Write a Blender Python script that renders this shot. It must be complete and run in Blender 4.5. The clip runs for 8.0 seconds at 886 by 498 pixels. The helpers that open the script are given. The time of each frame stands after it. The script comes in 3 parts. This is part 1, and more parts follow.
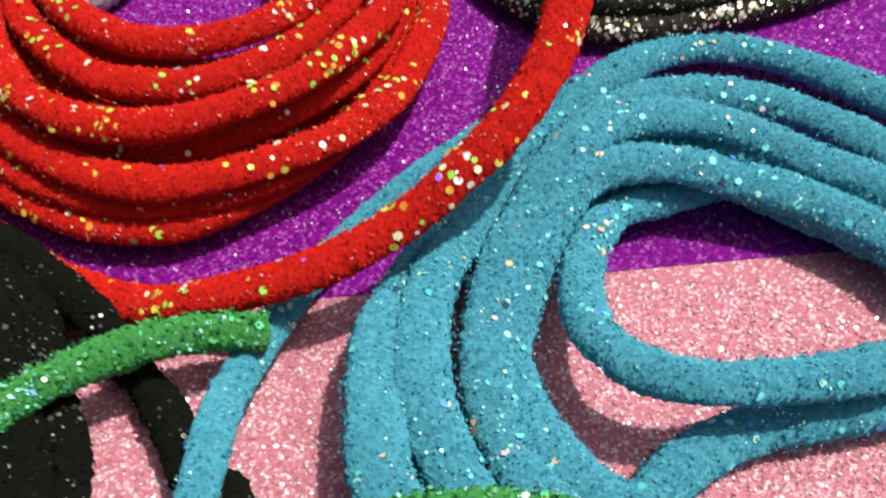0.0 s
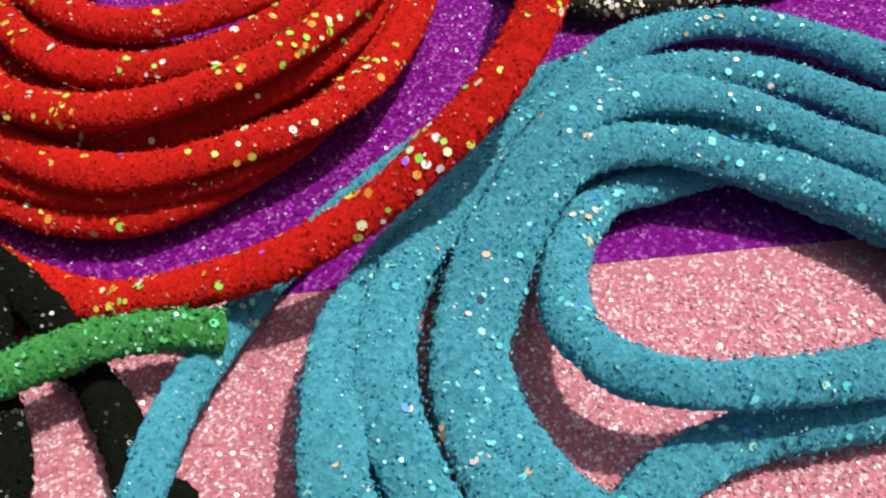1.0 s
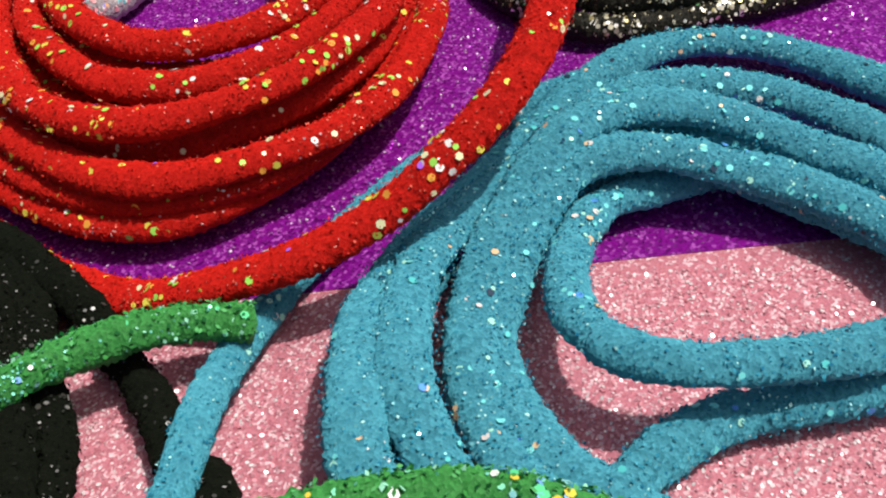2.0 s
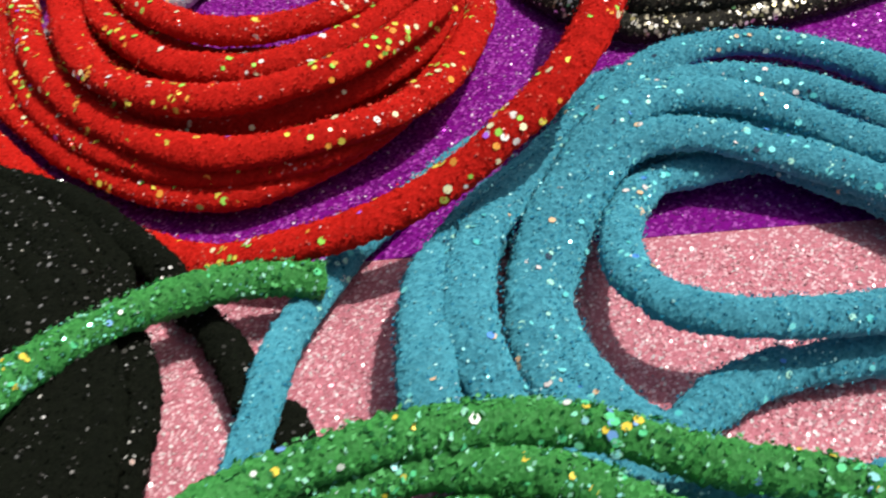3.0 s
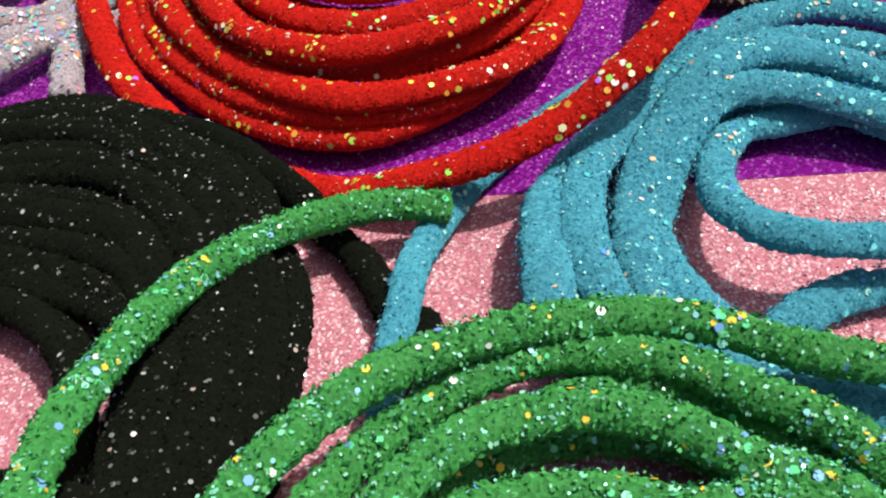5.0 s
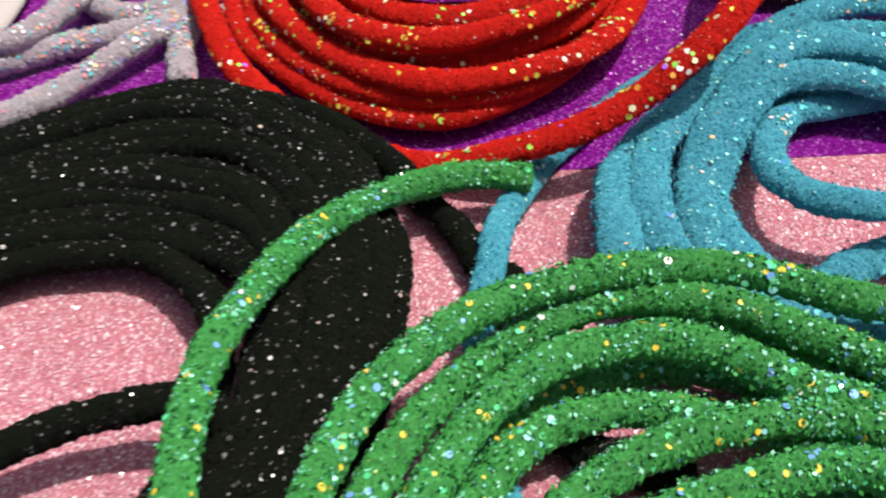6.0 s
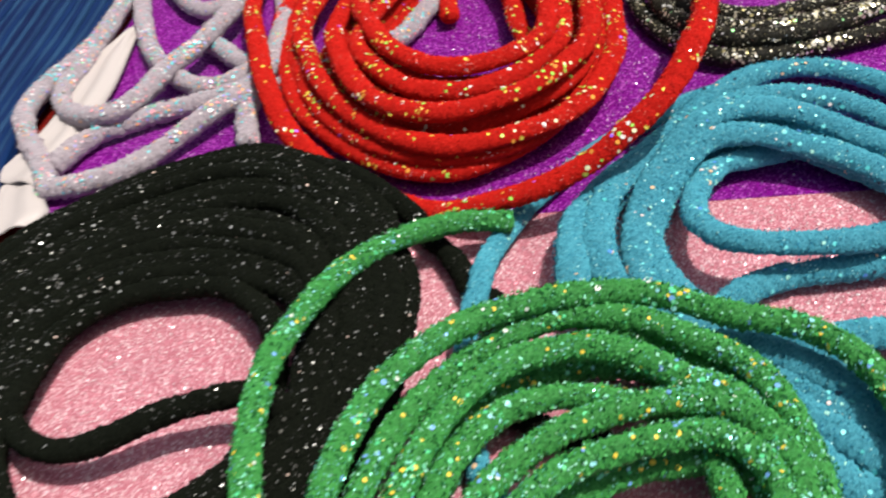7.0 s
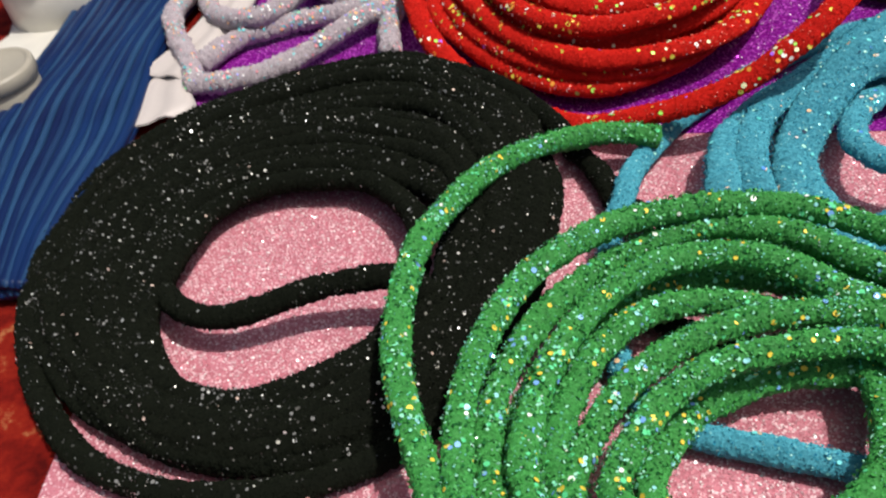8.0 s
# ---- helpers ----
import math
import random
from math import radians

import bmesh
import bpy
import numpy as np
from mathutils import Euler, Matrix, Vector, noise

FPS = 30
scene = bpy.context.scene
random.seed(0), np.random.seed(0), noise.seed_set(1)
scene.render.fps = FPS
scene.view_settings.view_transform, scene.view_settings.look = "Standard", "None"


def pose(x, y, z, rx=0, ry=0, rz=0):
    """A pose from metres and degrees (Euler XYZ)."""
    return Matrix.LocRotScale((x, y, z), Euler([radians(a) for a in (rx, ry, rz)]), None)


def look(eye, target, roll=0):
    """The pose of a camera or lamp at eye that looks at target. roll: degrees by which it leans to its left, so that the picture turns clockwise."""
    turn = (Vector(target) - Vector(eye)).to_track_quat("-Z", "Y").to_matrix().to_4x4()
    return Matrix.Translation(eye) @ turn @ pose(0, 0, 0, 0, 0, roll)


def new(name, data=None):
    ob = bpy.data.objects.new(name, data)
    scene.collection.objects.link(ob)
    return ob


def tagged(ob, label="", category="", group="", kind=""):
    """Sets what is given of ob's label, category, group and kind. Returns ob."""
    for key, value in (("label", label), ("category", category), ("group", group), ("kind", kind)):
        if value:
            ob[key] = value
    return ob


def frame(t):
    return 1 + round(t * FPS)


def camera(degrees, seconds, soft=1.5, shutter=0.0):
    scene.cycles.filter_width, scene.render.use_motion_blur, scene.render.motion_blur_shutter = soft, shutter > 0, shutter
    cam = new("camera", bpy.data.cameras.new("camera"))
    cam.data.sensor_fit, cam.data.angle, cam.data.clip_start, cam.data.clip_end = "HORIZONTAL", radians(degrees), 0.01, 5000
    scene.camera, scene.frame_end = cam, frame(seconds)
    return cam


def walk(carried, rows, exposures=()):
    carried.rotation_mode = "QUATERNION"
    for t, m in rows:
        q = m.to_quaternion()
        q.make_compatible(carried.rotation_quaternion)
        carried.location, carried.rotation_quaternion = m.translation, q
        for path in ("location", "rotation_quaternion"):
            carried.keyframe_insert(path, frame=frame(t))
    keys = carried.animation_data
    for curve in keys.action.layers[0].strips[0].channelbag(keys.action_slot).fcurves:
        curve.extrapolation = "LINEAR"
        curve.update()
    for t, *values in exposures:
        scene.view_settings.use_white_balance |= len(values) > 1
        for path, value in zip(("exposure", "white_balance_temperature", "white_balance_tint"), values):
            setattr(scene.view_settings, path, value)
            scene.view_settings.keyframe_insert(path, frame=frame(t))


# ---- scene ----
cam = camera(50, 8.0, soft=2.1, shutter=0.4)
PATH = [
    (0, (0.00532, 0.00049, 0.08161), (0.00261, 0.07248, 0.01226), -4.94),
    (0.5, (0.00875, 0.00502, 0.07290), (0.00432, 0.07662, 0.00323), -5.85),
    (1, (0.01147, 0.00581, 0.07511), (0.00505, 0.07755, 0.00574), -7.44),
    (1.5, (0.01156, 0.00180, 0.07833), (0.00430, 0.07436, 0.00991), -8.27),
    (2.8, (0.00640, -0.00915, 0.07792), (0.00015, 0.06664, 0.01299), -6.45),
    (3, (0.00429, -0.01205, 0.07750), (-0.00248, 0.06404, 0.01297), -6.40),
    (3.5, (0.00019, -0.01784, 0.07829), (-0.00820, 0.05813, 0.01381), -6.08),
    (4, (-0.00070, -0.02350, 0.08225), (-0.01092, 0.05215, 0.01765), -6.72),
    (4.2, (-0.00206, -0.02563, 0.08202), (-0.01207, 0.05044, 0.01788), -6.58),
    (5.3, (-0.00511, -0.03020, 0.08260), (-0.01702, 0.04446, 0.01715), -7.50),
    (5.5, (-0.00603, -0.03485, 0.08478), (-0.01878, 0.03983, 0.01951), -7.75),
    (6, (-0.00790, -0.04437, 0.09008), (-0.02343, 0.03015, 0.02522), -8.48),
    (6.2, (-0.00253, -0.04994, 0.09585), (-0.02173, 0.02450, 0.03190), -10.50),
    (6.5, (0.00713, -0.05577, 0.10898), (-0.01218, 0.01869, 0.04507), -10.64),
    (6.8, (0.01271, -0.06465, 0.11568), (-0.00812, 0.01011, 0.05262), -12.70),
    (7, (0.01081, -0.07171, 0.11949), (-0.01156, 0.00229, 0.05606), -12.88),
    (7.2, (0.01305, -0.07885, 0.12152), (-0.01257, -0.00471, 0.05950), -14.20),
    (7.4, (0.01070, -0.08026, 0.12065), (-0.01781, -0.00843, 0.05718), -13.76),
    (7.5, (0.01147, -0.08270, 0.12251), (-0.01924, -0.01200, 0.05881), -15.03),
    (7.7, (0.00815, -0.08385, 0.11674), (-0.02519, -0.01326, 0.05425), -15.40),
    (8, (0.00084, -0.08247, 0.11379), (-0.02998, -0.01280, 0.04902), -12.88),
]
EXPOSURES = [(0, 0.04), (1, -0.1), (1.5, -0.12), (3.5, -0.06), (5.5, 0.08), (6.5, 0.02), (7, 0.06), (7.5, -0.04), (8, -0.09)]
walk(cam, [(t, look(eye, target, roll)) for t, eye, target, roll in PATH], EXPOSURES)

# ---- light: clear daylight, the sun high over the table ----
SUN_UP, SUN_ROUND = 66.0, -98.0
world = bpy.data.worlds.new("sky")
scene.world = world
world.use_nodes = True
sky = world.node_tree.nodes.new("ShaderNodeTexSky")
sky.sky_type, sky.sun_disc = "NISHITA", False
sky.air_density, sky.dust_density, sky.ozone_density = 0.6, 5.0, 0.4
sky.sun_elevation, sky.sun_rotation = radians(SUN_UP), radians(-SUN_ROUND)
world.node_tree.links.new(sky.outputs["Color"], world.node_tree.nodes["Background"].inputs["Color"])
world.node_tree.nodes["Background"].inputs["Strength"].default_value = 0.09
sun = new("sun", bpy.data.lights.new("sun", "SUN"))
sun.data.energy, sun.data.angle, sun.data.color = 3.7, radians(1.2), (1.0, 0.95, 0.89)
sun.matrix_world = pose(0, 0, 1, 0, 0, SUN_ROUND) @ pose(0, 0, 0, -(90 - SUN_UP), 0, 0)

MM = 0.001
R = 2.2 * MM
rng = np.random.default_rng(7)


# ---- materials ----
def nodes_of(name):
    m = bpy.data.materials.new(name)
    m.use_nodes = True
    t = m.node_tree
    return m, t, t.nodes["Principled BSDF"]


def add(t, kind, **values):
    n = t.nodes.new(kind)
    for key, value in values.items():
        if key in n.inputs:
            n.inputs[key].default_value = value
    return n


def ramp(t, colours, steps=False):
    n = t.nodes.new("ShaderNodeValToRGB")
    n.color_ramp.interpolation = "CONSTANT" if steps else "LINEAR"
    e = n.color_ramp.elements
    while len(e) < len(colours):
        e.new(0.5)
    for i, (at, c) in enumerate(colours):
        e[i].position, e[i].color = at, (*c, 1)
    return n


def cord_material(name, dark, light, rough=0.55, shine=0.3):
    """Crushed glitter on a woven tube: fine grains of two shades with sharp relief and small mirror-like facets."""
    m, t, b = nodes_of(name)
    co = t.nodes.new("ShaderNodeTexCoord")
    cells = add(t, "ShaderNodeTexVoronoi", Scale=2600.0)
    patch = add(t, "ShaderNodeTexNoise", Scale=160.0, Detail=3.0)
    for n in (cells, patch):
        t.links.new(co.outputs["Object"], n.inputs["Vector"])
    sep = t.nodes.new("ShaderNodeSeparateColor")
    t.links.new(cells.outputs["Color"], sep.inputs["Color"])
    mean = add(t, "ShaderNodeMath")
    mean.operation = "MULTIPLY_ADD"
    t.links.new(patch.outputs["Fac"], mean.inputs[0])
    mean.inputs[1].default_value = 0.7
    t.links.new(sep.outputs["Red"], mean.inputs[2])
    half = add(t, "ShaderNodeMath")
    half.operation = "MULTIPLY"
    half.inputs[1].default_value = 0.6
    t.links.new(mean.outputs[0], half.inputs[0])
    c = ramp(t, [(0.1, dark), (0.55, tuple(0.5 * (p + q) for p, q in zip(dark, light))), (1.0, light)])
    t.links.new(half.outputs[0], c.inputs["Fac"])
    t.links.new(c.outputs["Color"], b.inputs["Base Color"])
    grit = add(t, "ShaderNodeBump", Strength=0.45, Distance=0.00025)
    t.links.new(cells.outputs["Distance"], grit.inputs["Height"])
    facet = t.nodes.new("ShaderNodeVectorMath")
    facet.operation = "MULTIPLY_ADD"
    facet.inputs[1].default_value, facet.inputs[2].default_value = (0.5, 0.5, 0.5), (-0.25, -0.25, -0.25)
    t.links.new(cells.outputs["Color"], facet.inputs[0])
    tilt = t.nodes.new("ShaderNodeVectorMath")
    t.links.new(grit.outputs["Normal"], tilt.inputs[0])
    t.links.new(facet.outputs["Vector"], tilt.inputs[1])
    unit = t.nodes.new("ShaderNodeVectorMath")
    unit.operation = "NORMALIZE"
    t.links.new(tilt.outputs["Vector"], unit.inputs[0])
    t.links.new(unit.outputs["Vector"], b.inputs["Normal"])
    b.inputs["Roughness"].default_value = rough
    b.inputs["Specular IOR Level"].default_value = shine
    b.inputs["Diffuse Roughness"].default_value = 1.0
    return m


def flake_material(name, colours, rough=0.6, metal=0.0, shine=0.06):
    """Glitter flakes, each of one colour out of the mix."""
    m, t, b = nodes_of(name)
    geo = t.nodes.new("ShaderNodeNewGeometry")
    c = ramp(t, colours, steps=True)
    t.links.new(geo.outputs["Random Per Island"], c.inputs["Fac"])
    t.links.new(c.outputs["Color"], b.inputs["Base Color"])
    b.inputs["Roughness"].default_value, b.inputs["Metallic"].default_value = rough, metal
    b.inputs["Specular IOR Level"].default_value = shine
    return m


def sheet_material(name, dark, mid, light, metal=0.45, scale=2300.0, rough=0.35):
    """Glitter sheeting: packed grains, each tilted its own way, with sparkle painted into the palest."""
    m, t, b = nodes_of(name)
    co = t.nodes.new("ShaderNodeTexCoord")
    cells = add(t, "ShaderNodeTexVoronoi", Scale=scale)
    wide = add(t, "ShaderNodeTexNoise", Scale=60.0, Detail=4.0)
    for n in (cells, wide):
        t.links.new(co.outputs["Object"], n.inputs["Vector"])
    sep = t.nodes.new("ShaderNodeSeparateColor")
    t.links.new(cells.outputs["Color"], sep.inputs["Color"])
    # the last stop puts the sun's sparkle into the grain colour
    c = ramp(t, [(0.0, dark), (0.35, mid), (0.72, mid), (0.96, light)])
    t.links.new(sep.outputs["Green"], c.inputs["Fac"])
    hue = add(t, "ShaderNodeHueSaturation")
    val = add(t, "ShaderNodeMapRange")
    val.inputs["To Min"].default_value, val.inputs["To Max"].default_value = 0.82, 1.15
    t.links.new(wide.outputs["Fac"], val.inputs["Value"])
    t.links.new(val.outputs["Result"], hue.inputs["Value"])
    t.links.new(c.outputs["Color"], hue.inputs["Color"])
    t.links.new(hue.outputs["Color"], b.inputs["Base Color"])
    facet = t.nodes.new("ShaderNodeVectorMath")
    facet.operation = "MULTIPLY_ADD"
    facet.inputs[1].default_value, facet.inputs[2].default_value = (0.56, 0.56, 0.2), (-0.28, -0.28, 0.0)
    t.links.new(cells.outputs["Color"], facet.inputs[0])
    grit = add(t, "ShaderNodeBump", Strength=0.3, Distance=0.0002)
    t.links.new(cells.outputs["Distance"], grit.inputs["Height"])
    tilt = t.nodes.new("ShaderNodeVectorMath")
    t.links.new(grit.outputs["Normal"], tilt.inputs[0])
    t.links.new(facet.outputs["Vector"], tilt.inputs[1])
    unit = t.nodes.new("ShaderNodeVectorMath")
    unit.operation = "NORMALIZE"
    t.links.new(tilt.outputs["Vector"], unit.inputs[0])
    t.links.new(unit.outputs["Vector"], b.inputs["Normal"])
    b.inputs["Roughness"].default_value, b.inputs["Metallic"].default_value = rough, metal
    b.inputs["Specular IOR Level"].default_value = 0.15
    return m


RED = cord_material("red_glitter_cord", (0.41, 0.010, 0.006), (0.61, 0.020, 0.013), 0.8, 0.05)
BLACK = cord_material("black_glitter_cord", (0.0046, 0.0060, 0.0039), (0.0082, 0.0102, 0.0067), 0.8, 0.03)
GREEN = cord_material("green_glitter_cord", (0.027, 0.172, 0.035), (0.078, 0.375, 0.092), 0.6, 0.12)
BLUE = cord_material("turquoise_glitter_cord", (0.044, 0.25, 0.335), (0.099, 0.415, 0.51), 0.7, 0.08)
WHITE = cord_material("white_glitter_cord", (0.34, 0.29, 0.32), (0.50, 0.45, 0.48))
DARK = cord_material("charcoal_glitter_cord", (0.008, 0.008, 0.005), (0.035, 0.033, 0.022), 0.6, 0.15)
RED_BITS = flake_material("red_glitter_bits", [(0, (0.36, 0.008, 0.005)), (0.4, (0.52, 0.018, 0.012)), (0.9, (0.8, 0.05, 0.03)), (0.985, (0.92, 0.4, 0.32))])
BLACK_BITS = flake_material("black_glitter_bits", [(0, (0.004, 0.0055, 0.0035)), (0.6, (0.009, 0.011, 0.0075)), (0.95, (0.03, 0.03, 0.027)), (0.985, (0.5, 0.5, 0.46))], 0.5, 0.3)
GREEN_BITS = flake_material("green_glitter_bits", [(0, (0.013, 0.115, 0.028)), (0.32, (0.050, 0.285, 0.06)), (0.66, (0.11, 0.44, 0.14)), (0.86, (0.32, 0.74, 0.52))])
BLUE_BITS = flake_material("turquoise_glitter_bits", [(0, (0.014, 0.17, 0.29)), (0.3, (0.032, 0.27, 0.385)), (0.74, (0.085, 0.41, 0.525)), (0.92, (0.42, 0.84, 0.82))])
WHITE_BITS = flake_material("white_glitter_bits", [(0, (0.53, 0.48, 0.51)), (0.45, (0.66, 0.64, 0.66)), (0.68, (0.78, 0.55, 0.55)), (0.80, (0.48, 0.72, 0.76)), (0.92, (0.62, 0.60, 0.80))], 0.4, 0.05)
DARK_BITS = flake_material("charcoal_glitter_bits", [(0, (0.006, 0.006, 0.006)), (0.4, (0.10, 0.095, 0.06)), (0.62, (0.5, 0.46, 0.3)), (0.84, (0.9, 0.85, 0.68))])
RED_HEX = flake_material("rainbow_flakes_warm", [(0, (0.85, 0.75, 0.1)), (0.28, (0.9, 0.4, 0.06)), (0.45, (0.4, 0.85, 0.12)), (0.66, (0.9, 0.85, 0.5)), (0.84, (0.95, 0.92, 0.85)), (0.95, (0.5, 0.15, 0.9))], 0.42, 0.1, 0.3)
GREEN_HEX = flake_material("rainbow_flakes_green", [(0, (0.12, 0.7, 0.3)), (0.3, (0.25, 0.8, 0.5)), (0.48, (0.9, 0.7, 0.08)), (0.66, (0.3, 0.75, 0.75)), (0.82, (0.2, 0.45, 0.85)), (0.95, (0.85, 0.95, 0.85))], 0.42, 0.1, 0.3)
BLUE_HEX = flake_material("rainbow_flakes_aqua", [(0, (0.2, 0.8, 0.8)), (0.35, (0.1, 0.6, 0.6)), (0.5, (0.4, 0.85, 0.7)), (0.66, (0.85, 0.6, 0.35)), (0.76, (0.85, 0.8, 0.75)), (0.86, (0.02, 0.05, 0.09)), (0.93, (0.1, 0.35, 0.85))], 0.42, 0.1, 0.3)
BLACK_HEX = flake_material("silver_flakes", [(0, (0.1, 0.1, 0.09)), (0.5, (0.35, 0.35, 0.33)), (0.8, (0.8, 0.8, 0.76)), (0.95, (0.8, 0.6, 0.5))], 0.35, 0.5)
WHITE_HEX = flake_material("opal_flakes", [(0, (0.92, 0.38, 0.42)), (0.26, (0.16, 0.66, 0.70)), (0.56, (0.95, 0.93, 0.9)), (0.74, (0.95, 0.50, 0.2)), (0.86, (0.45, 0.42, 0.92)), (0.95, (0.3, 0.8, 0.4))], 0.35, 0.15)
DARK_HEX = flake_material("gold_flakes", [(0, (0.8, 0.75, 0.55)), (0.5, (0.9, 0.88, 0.8)), (0.8, (0.5, 0.45, 0.2)), (0.93, (0.3, 0.7, 0.3))], 0.35, 0.5)
def glints(name, colour):
    return flake_material(name, [(0, colour), (0.86, tuple(0.5 + 0.5 * c for c in colour)), (0.92, tuple(0.25 + 0.7 * c for c in colour))], 0.22, 0.3, 0.5)


RED_GLINT = glints("red_glints", (0.9, 0.14, 0.09))
GREEN_GLINT = glints("green_glints", (0.20, 0.70, 0.52))
BLUE_GLINT = glints("turquoise_glints", (0.25, 0.68, 0.72))
BLACK_GLINT = flake_material("black_glints", [(0, (0.10, 0.10, 0.09)), (0.6, (0.3, 0.3, 0.28)), (0.9, (0.8, 0.8, 0.78))], 0.25, 0.5)
WHITE_GLINT = glints("white_glints", (0.85, 0.72, 0.72))
GOLD_GLINT = flake_material("gold_glints", [(0, (0.5, 0.46, 0.3)), (0.5, (0.8, 0.76, 0.6)), (0.9, (0.9, 0.9, 0.85))], 0.25, 0.5)
PINK = sheet_material("pink_glitter_sheet", (0.46, 0.14, 0.18), (0.57, 0.21, 0.26), (0.90, 0.66, 0.70), metal=0.04, scale=2900.0)
PURPLE = sheet_material("purple_glitter_sheet", (0.10, 0.002, 0.12), (0.22, 0.006, 0.25), (0.52, 0.11, 0.57), metal=0.12)


# ---- geometry ----
def link_mesh(name, verts, quads, material, parent=None, smooth=True, label=""):
    me = bpy.data.meshes.new(name)
    n = quads.shape[1]
    me.vertices.add(len(verts))
    me.vertices.foreach_set("co", np.ascontiguousarray(verts, dtype=np.float32).ravel())
    me.loops.add(quads.size)
    me.loops.foreach_set("vertex_index", np.ascontiguousarray(quads, dtype=np.int32).ravel())
    me.polygons.add(len(quads))
    me.polygons.foreach_set("loop_start", np.arange(0, quads.size, n, dtype=np.int32))
    if smooth:
        me.polygons.foreach_set("use_smooth", np.ones(len(quads), dtype=bool))
    me.update(calc_edges=True)
    me.validate()
    me.materials.append(material)
    ob = new(name, me)
    ob.parent = parent
    if label:
        tagged(ob, label=label)
    return ob


def part(name, bm, material, parent, label="", smooth=False):
    me = bpy.data.meshes.new(name)
    for f in bm.faces:
        f.smooth = smooth
    bm.to_mesh(me)
    bm.free()
    me.materials.append(material)
    ob = new(name, me)
    ob.parent = parent
    if label:
        tagged(ob, label=label)
    return ob


def thing(name, label, category, group="", kind=""):
    return tagged(new(name), label, category, group, kind)


def curve_points(points, closed, step):
    """A smooth line through control points (millimetres), evenly spaced."""
    p = np.array(points, dtype=float) * MM
    n = len(p)
    k = np.arange(n if closed else n - 1)
    if closed:
        a, b, c, d = p[(k - 1) % n], p[k], p[(k + 1) % n], p[(k + 2) % n]
    else:
        q = np.vstack([2 * p[0] - p[1], p, 2 * p[-1] - p[-2]])
        a, b, c, d = q[k], q[k + 1], q[k + 2], q[k + 3]
    u = np.linspace(0, 1, 24, endpoint=False)[:, None, None]
    line = 0.5 * (2 * b + (c - a) * u + (2 * a - 5 * b + 4 * c - d) * u**2 + (3 * b - a - 3 * c + d) * u**3)
    line = line.transpose(1, 0, 2).reshape(-1, 3)
    line = np.vstack([line, line[:1] if closed else p[-1:]])
    s = np.r_[0, np.cumsum(np.linalg.norm(np.diff(line, axis=0), axis=1))]
    m = max(8, int(s[-1] / step))
    at = np.linspace(0, s[-1], m + 1)
    return np.stack([np.interp(at, s, line[:, i]) for i in range(3)], 1)


def frames_of(line, closed):
    t = np.gradient(line, axis=0)
    if closed:
        t[0] = t[-1] = line[1] - line[-2]
    t /= np.linalg.norm(t, axis=1)[:, None]
    side = np.cross(t, (0, 0, 1.0))
    side /= np.linalg.norm(side, axis=1)[:, None] + 1e-9
    return t, side, np.cross(side, t)


def flakes(name, line, closed, radius, per_mm2, size, lift, tilt, sides, material, parent, reach=200.0, wide=1.0):
    """Flat bits of glitter stuck all over the upper part of a strand."""
    t, side, up = frames_of(line, closed)
    length = np.linalg.norm(np.diff(line, axis=0), axis=1).sum()
    count = int(length / MM * 2 * np.pi * radius / MM * per_mm2 * reach / 360)
    load = np.interp(np.arange(len(line) - 1), np.linspace(0, len(line), max(4, int(length / MM / 5))), rng.random(max(4, int(length / MM / 5))) ** 4 + (0.07 if sides == 6 else 6.0))
    i = rng.choice(len(line) - 1, count, p=load / load.sum())
    f = rng.random(count)[:, None]
    at = line[i] * (1 - f) + line[i + 1] * f
    ang = np.radians((rng.random(count) - 0.5) * reach)[:, None]
    high = 1.9 - 0.9 * wide
    nrm = np.sin(ang) * side[i] * high + np.cos(ang) * up[i] * wide
    nrm /= np.linalg.norm(nrm, axis=1)[:, None]
    out = np.sin(ang) * side[i] * wide + np.cos(ang) * up[i] * high
    at = at + out * (radius * (1 + lift * (rng.random(count)[:, None] - 0.2)))
    nrm = nrm + tilt * rng.normal(size=(count, 3))
    nrm /= np.linalg.norm(nrm, axis=1)[:, None]
    e1 = np.cross(nrm, rng.normal(size=(count, 3)))
    e1 /= np.linalg.norm(e1, axis=1)[:, None]
    e2 = np.cross(nrm, e1)
    r = size * 0.5 * (0.6 + 0.6 * rng.random(count))[:, None]
    a = np.arange(sides) * 2 * np.pi / sides
    squash = 1.0 if sides == 6 else 0.7
    v = np.stack([at + r * (np.cos(x) * e1 + squash * np.sin(x) * e2) for x in a], 1).reshape(-1, 3)
    q = np.arange(count * sides).reshape(count, sides)
    return tagged(link_mesh(name, v, q, material, parent, smooth=False), kind="stuff")


